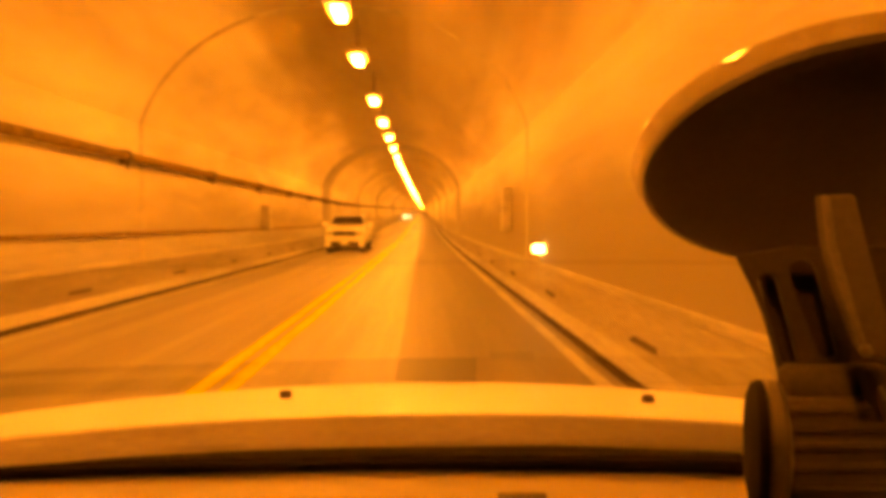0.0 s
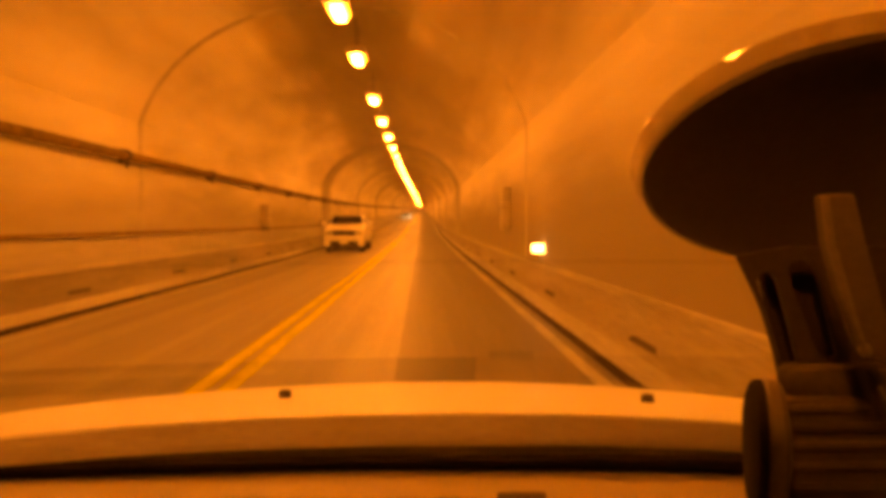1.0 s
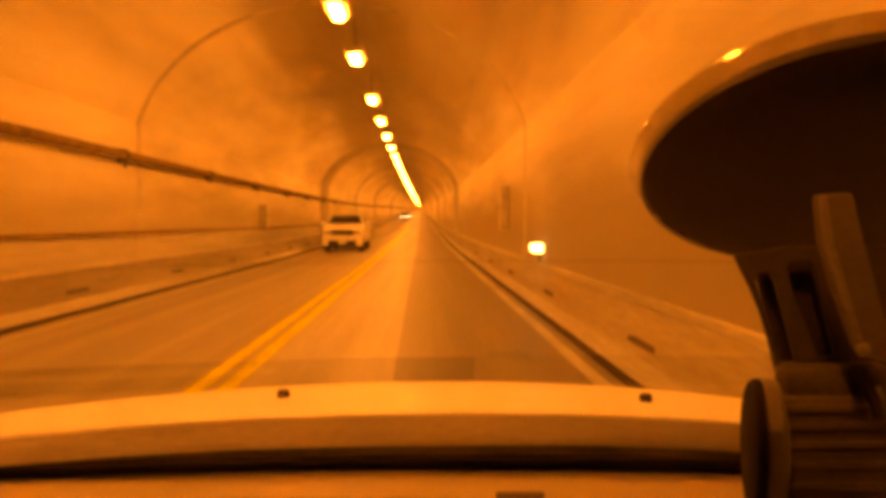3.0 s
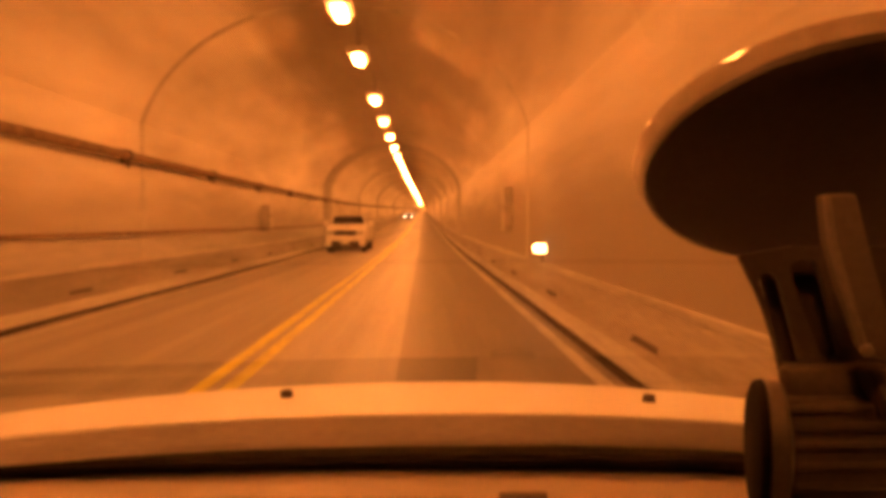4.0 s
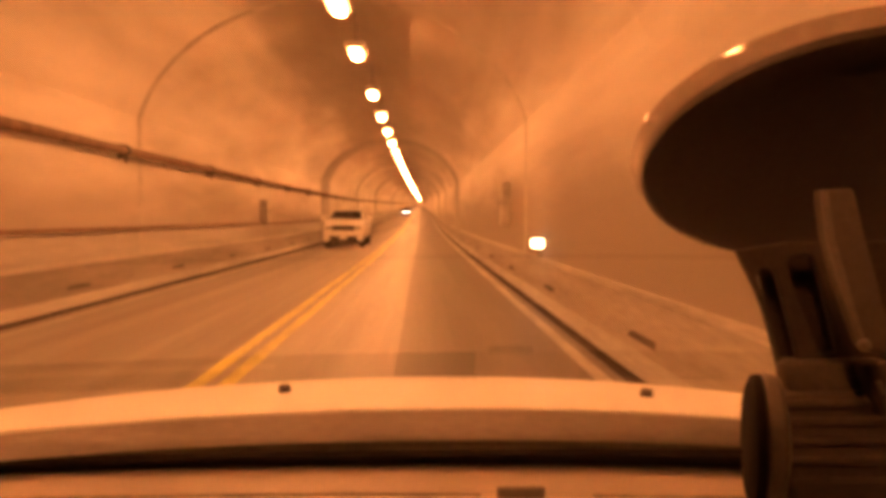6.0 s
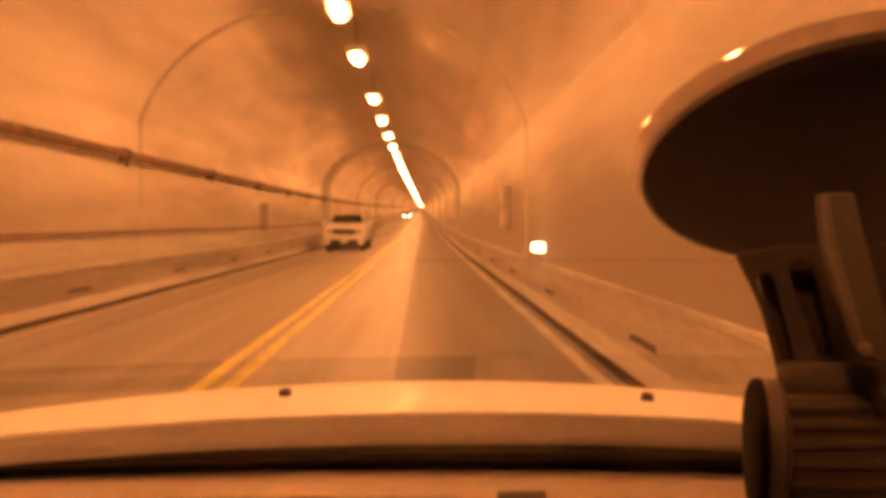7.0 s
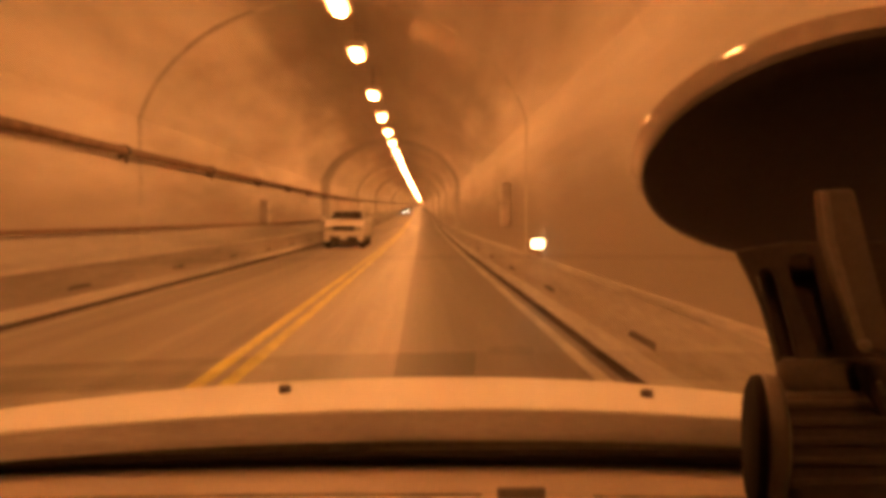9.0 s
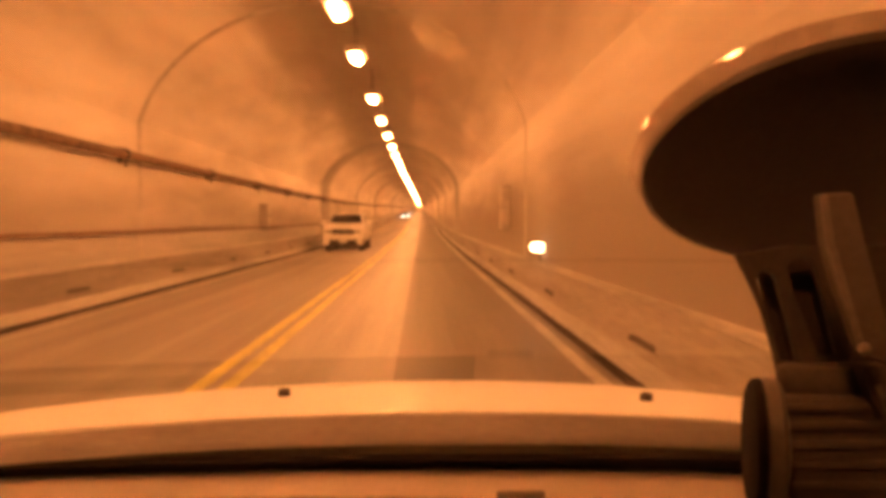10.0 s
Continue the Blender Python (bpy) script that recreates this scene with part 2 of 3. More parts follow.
def beam(a, b, width, height, bevel=0.0, up=(0, 0, 1)):
    """A straight bar from a to b."""
    a, b = Vector(a), Vector(b)
    d = (b - a).normalized()
    side = d.cross(Vector(up)).normalized()
    top = side.cross(d)
    bm = bmesh.new()
    rings = []
    for p in (a, b):
        rings.append([bm.verts.new(p + side * sx * width / 2 + top * sz * height / 2) for sx, sz in ((-1, -1), (1, -1), (1, 1), (-1, 1))])
    for i in range(4):
        bm.faces.new((rings[0][i], rings[0][(i + 1) % 4], rings[1][(i + 1) % 4], rings[1][i]))
    bm.faces.new(rings[0][::-1])
    bm.faces.new(rings[1])
    return soften(bm, bevel)


def lathe(profile, steps=32, origin=(0, 0, 0), axis="z"):
    """Turns a profile of (radius, height) round an axis."""
    bm = bmesh.new()
    o = Vector(origin)
    rings = []
    for r, h in profile:
        ring = []
        for i in range(steps):
            a = 2 * math.pi * i / steps
            c, s = r * math.cos(a), r * math.sin(a)
            ring.append(bm.verts.new(o + Vector({"z": (c, s, h), "x": (h, c, s), "y": (c, h, s)}[axis])))
        rings.append(ring)
    for k in range(len(rings) - 1):
        for i in range(steps):
            j = (i + 1) % steps
            bm.faces.new((rings[k][i], rings[k][j], rings[k + 1][j], rings[k + 1][i]))
    bm.faces.new(rings[0][::-1])
    bm.faces.new(rings[-1])
    return bm


def sheet(fn, us, vs, thick=0.0):
    """A surface fn(u, v) -> place, with a thickness downwards."""
    bm = bmesh.new()
    grid = [[bm.verts.new(fn(u, v)) for v in vs] for u in us]
    for i in range(len(us) - 1):
        for j in range(len(vs) - 1):
            bm.faces.new((grid[i][j], grid[i + 1][j], grid[i + 1][j + 1], grid[i][j + 1]))
    if thick:
        faces = list(bm.faces)
        made = bmesh.ops.extrude_face_region(bm, geom=faces)
        for v in made["geom"]:
            if isinstance(v, bmesh.types.BMVert):
                v.co.z -= thick
    return bm


def span(a, b, n):
    return [a + (b - a) * i / n for i in range(n + 1)]


# ---------------------------------------------------------------- the tunnel
Y0, Y1 = -45.0, 1000.0          # its two ends
MID = -1.85                    # centre line of the road
HALF = 4.07                    # half the clear width between the walls
SPRING = 3.59                  # where the vault starts, with a crease
ARC_LEAN, ARC_FLAT = radians(13), 0.78   # the lean of the vault at its foot, and how far it is flattened
SHEEN_EDGE = -0.27                   # where the asphalt's colour turns paler, for the lamps' sheen on it
KERB = 3.80                    # half the road's width
CLIMB_0, CLIMB_1, GRADE = 24.0, 84.0, 0.018   # where the road starts to climb and settles on its grade
WALL_L, WALL_R = MID - HALF, MID + HALF


def arch(grow=0.0, n=30):
    """The vault's outline, moved outwards by grow."""
    radius = (HALF + grow) / math.cos(ARC_LEAN)
    foot = radius * math.sin(ARC_LEAN)
    return [(MID + radius * math.cos(t), SPRING + ARC_FLAT * (radius * math.sin(t) - foot)) for t in span(ARC_LEAN, math.pi - ARC_LEAN, n)]


def shell(inner, outer, y0, y1, steps):
    """A band between two outlines, drawn along the tunnel."""
    bm = bmesh.new()
    rows = []
    for y in span(y0, y1, steps):
        rows.append(([bm.verts.new((x, y, z)) for x, z in inner], [bm.verts.new((x, y, z)) for x, z in outer]))
    n = len(inner)
    for k in range(steps):
        for i in range(n - 1):
            bm.faces.new((rows[k][0][i], rows[k][0][i + 1], rows[k + 1][0][i + 1], rows[k + 1][0][i]))
            bm.faces.new((rows[k][1][i], rows[k + 1][1][i], rows[k + 1][1][i + 1], rows[k][1][i + 1]))
        for i in (0, n - 1):
            bm.faces.new((rows[k][0][i], rows[k + 1][0][i], rows[k + 1][1][i], rows[k][1][i]))
    for k in (0, steps):
        for i in range(n - 1):
            bm.faces.new((rows[k][0][i], rows[k][1][i], rows[k][1][i + 1], rows[k][0][i + 1]))
    return bm


def rise(y):
    """How far the road has climbed at y: level here, then a gentle grade."""
    if y < CLIMB_0:
        return 0.0
    if y < CLIMB_1:
        return GRADE * (y - CLIMB_0) ** 2 / (2 * (CLIMB_1 - CLIMB_0))
    return GRADE * (y - (CLIMB_0 + CLIMB_1) / 2)


def climb(ob):
    """Cuts a long mesh across the tunnel and lifts it along the grade."""
    bm = bmesh.new()
    bm.from_mesh(ob.data)
    for y in (*span(CLIMB_0, CLIMB_1, 8), 300.0, 500.0):
        bmesh.ops.bisect_plane(bm, geom=bm.verts[:] + bm.edges[:] + bm.faces[:], plane_co=(0, y, 0), plane_no=(0, 1, 0))
    for v in bm.verts:
        v.co.z += rise(v.co.y)
    bm.to_mesh(ob.data)
    bm.free()
    return ob


def structure(ob, label, category):
    return tagged(climb(ob), label, category, kind="structure")


road = structure(part("road", box((SHEEN_EDGE, Y0, -0.3), (WALL_R, Y1, 0)), ASPHALT), "worn dark asphalt strip along the lane", "road")
structure(part("road_lane_oncoming", box((WALL_L, Y0, -0.3), (SHEEN_EDGE, Y1, 0)), ASPHALT_SHEEN), "asphalt across the centre of the road, coloured paler for lamp sheen", "road")
for name, x0, x1, mat, label in (
        ("road_marking_yellow_1", -2.10, -1.95, YELLOW, "worn yellow centre line painted on the asphalt"),
        ("road_marking_yellow_2", -1.84, -1.69, YELLOW, "worn yellow centre line painted on the asphalt"),
        ("road_marking_edge_right", 1.61, 1.76, WHITE_PAINT, "faded white edge line painted beside the gutter"),
        ("road_marking_edge_left", -5.36, -5.26, WHITE_PAINT, "faded white edge line painted beside the gutter")):
    structure(part(name, box((x0, Y0 + 0.5, 0.0), (x1, Y1 - 0.5, 0.004)), mat), label, "road marking")
for name, s in (("gutter_right", 1), ("gutter_left", -1)):
    xs = sorted((MID + s * (KERB - 0.07), MID + s * (KERB + 0.12)))
    structure(part(name, box((xs[0], Y0 + 0.5, -0.01), (xs[1], Y1 - 0.5, 0.006)), GUTTER), "black gutter strip along the barrier foot", "gutter")
    xs = sorted((MID + s * (KERB + 0.015), MID + s * (KERB + 0.10)))
    structure(part(name.replace("gutter", "trim_foot"), box((xs[0], Y0 + 0.5, 0.006), (xs[1], Y1 - 0.5, 0.067)), GUTTER), "black foot strip under the barrier", "barrier foot")


APRON = [(0.10, 0.006), (0.10, 0.066), (0.0, 0.066), (0.006, 0.10), (0.05, 0.155), (0.10, 0.225), (0.307, 0.225), (0.307, 0.006)]
FACE = [(0.103, 0.2255), (0.222, 0.62), (0.24, 0.69), (0.307, 0.69), (0.307, 0.2255)]
COPING = [(0.226, 0.6905), (0.222, 0.70), (0.226, 0.762), (0.236, 0.774), (0.307, 0.778), (0.307, 0.6905)]


def barrier_outline(pts, s):
    return [(MID + s * (KERB + x), z) for x, z in pts]


for name, s in (("right", 1), ("left", -1)):
    structure(part("trim_apron_" + name, prism(barrier_outline(APRON, s), Y0, Y1), BARRIER), "pale sloped concrete apron along the road", "barrier apron")
    structure(part("trim_coping_" + name, prism(barrier_outline(COPING, s), Y0, Y1), COPING_STONE), "pale rounded concrete coping on the barrier", "coping")
for name, s in (("barrier_right", 1), ("barrier_left", -1)):
    bar = structure(part(name, prism(barrier_outline(FACE, s), Y0, Y1), BARRIER_SHADE), "sloped concrete barrier at the wall's foot, coloured as shaded", "barrier")
    # drain slots, thin dark plates laid on the sloped face
    first = 7.2 if s > 0 else 2.5
    slot_mesh = None
    for k in range(24):
        y = first + 5.3 * k
        if slot_mesh is None:
            xa, za, xb, zb = MID + s * (KERB + 0.1310), 0.318, MID + s * (KERB + 0.1505), 0.383
            bm = bmesh.new()
            n = Vector((-s * 0.96, 0, 0.28)) * 0.006
            ring = [Vector((xa, -0.46, za)), Vector((xa, 0.46, za)), Vector((xb, 0.40, zb)), Vector((xb, -0.40, zb))]
            low = [bm.verts.new(p - n) for p in ring]
            top = [bm.verts.new(p + n) for p in ring]
            bm.faces.new(low)
            bm.faces.new(top)
            for i in range(4):
                bm.faces.new((low[i], low[(i + 1) % 4], top[(i + 1) % 4], top[i]))
            ob = part("drain_slot", bm, SLOT, bar)
            slot_mesh = ob.data
        else:
            ob = new("drain_slot", slot_mesh)
            ob.parent = bar
        ob.location = (0, y, rise(y))

structure(part("wall_right", box((WALL_R, Y0, 0), (WALL_R + 0.5, Y1, SPRING)), WALL_RIGHT), "stained concrete tunnel wall, darker towards its foot, under sodium light", "wall")
# thin sheet under the tray, the lower wall's duller tone put into its colour
LOW_BAND = material("low_band_concrete", (0.45, 0.43, 0.405), 0.8, vary=0.38, scale=0.8, grain=14, stretch=(1, 0.1, 1), fleck=0.2)
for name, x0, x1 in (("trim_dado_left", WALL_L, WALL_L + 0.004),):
    structure(part(name, box((x0, Y0, 0.701), (x1, Y1, 1.259)), LOW_BAND), "dull grey concrete band under the cable tray", "wall band")
structure(part("wall_left", box((WALL_L - 0.5, Y0, 0), (WALL_L, Y1, SPRING)), WALL), "stained concrete tunnel wall under sodium light", "wall")
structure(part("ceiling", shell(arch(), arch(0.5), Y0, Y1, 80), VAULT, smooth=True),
          "sooty concrete barrel vault over the road, crown coloured as unlit", "ceiling")
for name, y in (("wall_back", Y0 - 0.5), ("wall_far", Y1)):
    structure(part(name, prism([(WALL_R + 0.5, -0.3)] + arch(0.5) + [(WALL_L - 0.5, -0.3)], y, y + 0.5), WALL),
              "plain concrete closing the tunnel's end", "wall")

# ribs and joints round the lining
def ring_outline(grow):
    return [(MID + HALF + grow, 0.7)] + arch(grow) + [(MID - HALF - grow, 0.7)]


def rib_ring(y, wide, depth):
    """A raised band round the lining, with sloped shoulders."""
    ramp = min(0.7, wide / 2)
    rows = []
    bm = bmesh.new()
    for at, grow in ((y - ramp, 0.05), (y - ramp, -0.002), (y, -depth), (y + wide, -depth), (y + wide + ramp, -0.002), (y + wide + ramp, 0.05)):
        rows.append([bm.verts.new((x, at, z)) for x, z in ring_outline(grow)])
    for a, b in zip(rows, rows[1:] + rows[:1]):
        for i in range(len(a) - 1):
            bm.faces.new((a[i], a[i + 1], b[i + 1], b[i]))
    for i in (0, -1):
        bm.faces.new([row[i] for row in rows])
    return bm


for k, (y, wide, depth, mat) in enumerate((
        (16.3, 0.14, 0.009, JOINT), (46.0, 2.4, 0.16, RIB), (70.0, 0.8, 0.06, RIB), (96.0, 1.6, 0.16, RIB),
        (150.0, 2.0, 0.2, RIB), (230.0, 2.0, 0.2, RIB), (340.0, 2.0, 0.2, RIB), (470.0, 2.5, 0.2, RIB), (620.0, 2.5, 0.2, RIB), (-8.0, 0.9, 0.09, RIB), (-26.0, 0.9, 0.09, RIB))):
    structure(part("trim_rib_%d" % (k + 1), rib_ring(y, wide, depth), mat, smooth=True),
              "dark joint round the concrete lining" if mat is JOINT else "raised concrete rib round the tunnel lining", "rib")

# service pipe, cable and cabinets on the walls
pipe = thing("service_pipe", "rusty brown pipe on brackets along the wall", "pipe", (WALL_L + 0.13, 0, 2.82))
bm = lathe([(0.092, Y0 + 1), (0.092, Y1 - 1)], 14, axis="y")
climb(part("pipe_run", bm, PIPE, pipe, smooth=True))
clamp = None
for k in range(120):
    y = 3.0 + 6.1 * k
    if clamp is None:
        bm = box((-0.128, -0.05, -0.15), (-0.05, 0.05, 0.13), 0.01)
        bm2 = lathe([(0.112, -0.07), (0.122, -0.05), (0.122, 0.05), (0.112, 0.07)], 14, axis="y")
        mesh = bpy.data.meshes.new("tmp")
        bm2.to_mesh(mesh)
        bm2.free()
        bm.from_mesh(mesh)
        bpy.data.meshes.remove(mesh)
        bm3 = lathe([(0.03, -0.24), (0.03, -0.18), (0.018, -0.175), (0.018, -0.10)], 8, (0.02, 0, 0))
        mesh = bpy.data.meshes.new("tmp")
        bm3.to_mesh(mesh)
        bm3.free()
        bm.from_mesh(mesh)
        bpy.data.meshes.remove(mesh)
        clamp = part("clamp", bm, DARK_STEEL, pipe)
        clamp.location.y = y
        clamp.location.z = rise(y)
    else:
        c = new("clamp", clamp.data)
        c.parent = pipe
        c.location.y = y
        c.location.z = rise(y)
for name, x in (("cable_tray_left", WALL_L),):
    s = 1 if x == WALL_L else -1
    tray = thing(name.rsplit("_", 1)[0], "thin dark cable tray fixed along the wall", "cable tray", (x, 0, 1.295))
    d, h = (0.08, 0.035) if s > 0 else (0.03, 0.012)
    climb(part("tray", box((min(0, s * d), Y0 + 1, -h), (max(0, s * d), Y1 - 1, h)), PIPE, tray))

def wall_cabinet(at, s, size, label):
    w, h, d = size
    cab = thing("wall_cabinet", label, "cabinet", at)
    part("body", box((min(0, s * d), -w / 2, 0), (max(0, s * d), w / 2, h), 0.015), CABINET, cab)
    part("door", box((min(s * d, s * (d + 0.015)), -w / 2 + 0.03, 0.03), (max(s * d, s * (d + 0.015)), w / 2 - 0.03, h - 0.03), 0.005), CABINET, cab)
    part("handle", box((min(s * d, s * (d + 0.04)), w / 2 - 0.12, h * 0.45), (max(s * d, s * (d + 0.04)), w / 2 - 0.08, h * 0.6), 0.005), STEEL, cab, "steel handle")
    return cab


wall_cabinet((WALL_L, 28.5, 1.31), 1, (0.5, 0.85, 0.28), "grey steel service cabinet on the wall above the tray")
wall_cabinet((WALL_R, 19.5, 1.31), -1, (0.6, 1.1, 0.2), "grey steel service cabinet on the wall above the tray")

# small glow added on the barrier's top, standing in for a windscreen reflection
marker = thing("reflection_glow", "small pale glow on the barrier standing in for a reflection", "marker lamp", (WALL_R - 0.05, 14.0, 0.836))
part("stand", box((-0.02, -0.03, -0.06), (0.02, 0.03, 0.14), 0.006), STEEL, marker, "thin stand added under the glow")
part("lens", box((-0.165, -0.05, 0.125), (0.105, 0.05, 0.275), 0.045, 3), REFLECTION_GLOW, marker, "pale glowing box standing in for a reflection", True)

# ---------------------------------------------------------------- ceiling lamps
LAMP_Z = 5.45


def ceiling_lamp(at, group):
    lamp = thing("ceiling_lamp", "glowing orange sodium lamp hung under the vault", "ceiling lamp", at, group)
    part("housing", box((-0.23, -0.50, -0.145), (0.23, 0.50, 0.02), 0.03), SIGN_BACK, lamp)
    part("diffuser", box((-0.11, -0.46, -0.21), (0.11, 0.46, -0.06), 0.065, 3), SIDE_LENS, lamp, "glowing frosted side glass")
    part("lens", box((-0.088, -0.40, -0.224), (0.088, 0.40, -0.208), 0.004), LENS, lamp, "bright orange lens")
    for y in (-0.38, 0.38):
        part("hanger", box((-0.015, y - 0.015, 0.03), (0.015, y + 0.015, 0.70)), STEEL, lamp)
    return lamp


ROW_X = -1.50
# the lamp at 17.9 is added for a bright spot reflected in the windscreen
lamp_places = [13.95 - 5.6 * k for k in range(10, 0, -1)] + [13.95, 17.9, 23.8] + [28.9 + 5.2 * k for k in range(186)]
first = ceiling_lamp((ROW_X, lamp_places[0], LAMP_Z), "middle row of lamps")
for y in lamp_places[1:]:
    copy_thing(first, Matrix.Translation((ROW_X, y, LAMP_Z + rise(y))))
side = ceiling_lamp((MID - 1.42, -18.2, LAMP_Z), "outer rows of lamps")
for x in (MID - 1.42, MID + 1.42):
    for k in range(-2, 1):
        if (x, k) != (MID - 1.42, 0):
            copy_thing(side, Matrix.Translation((x, -18.2 + 6.2 * k, LAMP_Z)))

# ---------------------------------------------------------------- oncoming pickup


def wheel(parent, x, y, r, w):
    tyre = part("wheel", lathe([(r * 0.62, -w / 2), (r * 0.93, -w / 2), (r, -w / 2 + 0.04), (r, w / 2 - 0.04), (r * 0.93, w / 2), (r * 0.62, w / 2)], 28, axis="x"), RUBBER, parent, "black rubber tyre", True)
    tyre.location = (x, y, r)
    part("rim", lathe([(0.05, -w * 0.36), (r * 0.6, -w * 0.42), (r * 0.63, 0), (r * 0.6, w * 0.42), (0.05, w * 0.36)], 20, axis="x"), STEEL, tyre, "dull alloy rim")
    return tyre


def slab(corners, push):
    """A thin plate on four or more corners, as thick as the vector push."""
    bm = bmesh.new()
    bm.faces.new([bm.verts.new(p) for p in corners])
    made = bmesh.ops.extrude_face_region(bm, geom=list(bm.faces))
    for v in made["geom"]:
        if isinstance(v, bmesh.types.BMVert):
            v.co += Vector(push)
    return bm


def pickup(at):
    """A full-size crew-cab pickup that faces the camera, its nose at -y."""
    car = thing("pickup_truck", "white pickup truck with a dark grille, oncoming", "pickup truck", at)
    side = [(-2.80, 0.60), (-2.92, 0.66), (-2.94, 0.86), (-2.88, 1.13), (-2.72, 1.22), (-1.30, 1.41), (1.02, 1.41), (2.90, 1.40), (2.95, 0.66), (2.62, 0.52),
            (2.26, 0.52), (2.18, 0.74), (2.00, 0.90), (1.75, 0.95), (1.50, 0.90), (1.32, 0.74), (1.24, 0.52),
            (-1.34, 0.52), (-1.42, 0.74), (-1.60, 0.90), (-1.85, 0.95), (-2.10, 0.90), (-2.28, 0.74), (-2.36, 0.52)]
    bm = prism(side, -1.0, 1.0, 0.035, "x")
    for v in bm.verts:
        if v.co.y < -2.3:
            v.co.x *= 1 - 0.10 * (-2.3 - v.co.y)
    part("body", bm, TRUCK_PAINT, car, "", True)
    bm = bmesh.new()
    a = [bm.verts.new(p) for p in ((-0.95, -1.38, 1.38), (0.95, -1.38, 1.38), (0.95, 1.0, 1.38), (-0.95, 1.0, 1.38))]
    b = [bm.verts.new(p) for p in ((-0.76, -0.62, 1.94), (0.76, -0.62, 1.94), (0.76, 0.82, 1.94), (-0.76, 0.82, 1.94))]
    bm.faces.new(a)
    bm.faces.new(b)
    for i in range(4):
        bm.faces.new((a[i], a[(i + 1) % 4], b[(i + 1) % 4], b[i]))
    part("cab", soften(bm, 0.06, 3), TRUCK_PAINT, car, "", True)
    part("windscreen", slab(((-0.83, -1.285, 1.45), (0.83, -1.285, 1.45), (0.70, -0.745, 1.86), (-0.70, -0.745, 1.86)), (0, -0.03, 0.03)), TRUCK_GLASS, car, "dark windscreen")
    part("hood_bulge", prism([(-2.66, 1.19), (-2.60, 1.255), (-1.45, 1.43), (-1.40, 1.38)], -0.52, 0.52, 0.02, "x"), TRUCK_PAINT, car, "", True)
    for s in (-1, 1):
        part("side_window", slab(((s * 0.925, -1.12, 1.45), (s * 0.925, -0.20, 1.45), (s * 0.795, -0.20, 1.85), (s * 0.795, -0.62, 1.85)), (s * 0.02, 0, 0.006)), TRUCK_GLASS, car, "dark front side window")
        part("side_window", slab(((s * 0.925, -0.10, 1.45), (s * 0.925, 0.82, 1.45), (s * 0.795, 0.68, 1.85), (s * 0.795, -0.10, 1.85)), (s * 0.02, 0, 0.006)), TRUCK_GLASS, car, "dark rear side window")
        lamp = part("headlight", box((s * 0.73 - 0.16, -2.95, 0.90), (s * 0.73 + 0.16, -2.80, 1.14), 0.03), HEAD_LENS, car, "pale glass headlight", True)
        part("reflector", box((s * 0.73 - 0.10, -2.958, 0.96), (s * 0.73 + 0.08, -2.945, 1.08), 0.005), CHROME, lamp, "bright reflector")
        mirror = part("mirror", box((s * 1.16 - 0.13, -1.22, 1.36), (s * 1.16 + 0.13, -1.10, 1.58), 0.04), TRUCK_PAINT, car, "", True)
        part("mirror_arm", box((s * 0.99 - 0.08, -1.18, 1.40), (s * 0.99 + 0.08, -1.13, 1.45), 0.01), TRUCK_DARK, mirror, "black arm")
        part("bumper_corner", box((s * 0.83 - 0.14, -3.0, 0.36), (s * 0.83 + 0.14, -2.80, 0.64), 0.05), TRUCK_PAINT, car, "", True)
        part("door_handle", box((s * 1.0 - 0.02, -0.36, 1.20), (s * 1.0 + 0.02, -0.20, 1.24), 0.008), CHROME, car, "chrome handle")
        for y in (-1.85, 1.75):
            wheel(car, s * 0.86, y, 0.4, 0.27)
    part("grille", box((-0.56, -2.97, 0.87), (0.56, -2.86, 1.15), 0.03), TRUCK_DARK, car, "black grille")
    for z in (0.94, 1.01, 1.08):
        part("grille_bar", box((-0.53, -2.985, z - 0.010), (0.53, -2.96, z + 0.010)), DARK_STEEL, car)
    part("bumper", box((-0.96, -3.02, 0.62), (0.96, -2.82, 0.84), 0.05), TRUCK_PAINT, car, "", True)
    part("air_dam", box((-0.69, -2.96, 0.30), (0.69, -2.74, 0.625), 0.03), TRUCK_DARK, car, "black air dam")
    part("number_plate", box((-0.19, -2.985, 0.44), (0.19, -2.965, 0.63), 0.005), PLATE, car, "pale blank plate")
    part("underbody", box((-0.85, -2.6, 0.25), (0.85, 2.7, 0.54), 0.03), TRUCK_DARK, car)
    part("bed_rim", box((-0.97, 1.06, 1.39), (0.97, 2.9, 1.44), 0.01), TRUCK_DARK, car)
    return car


pickup((-3.88, 41.0, 0.0))


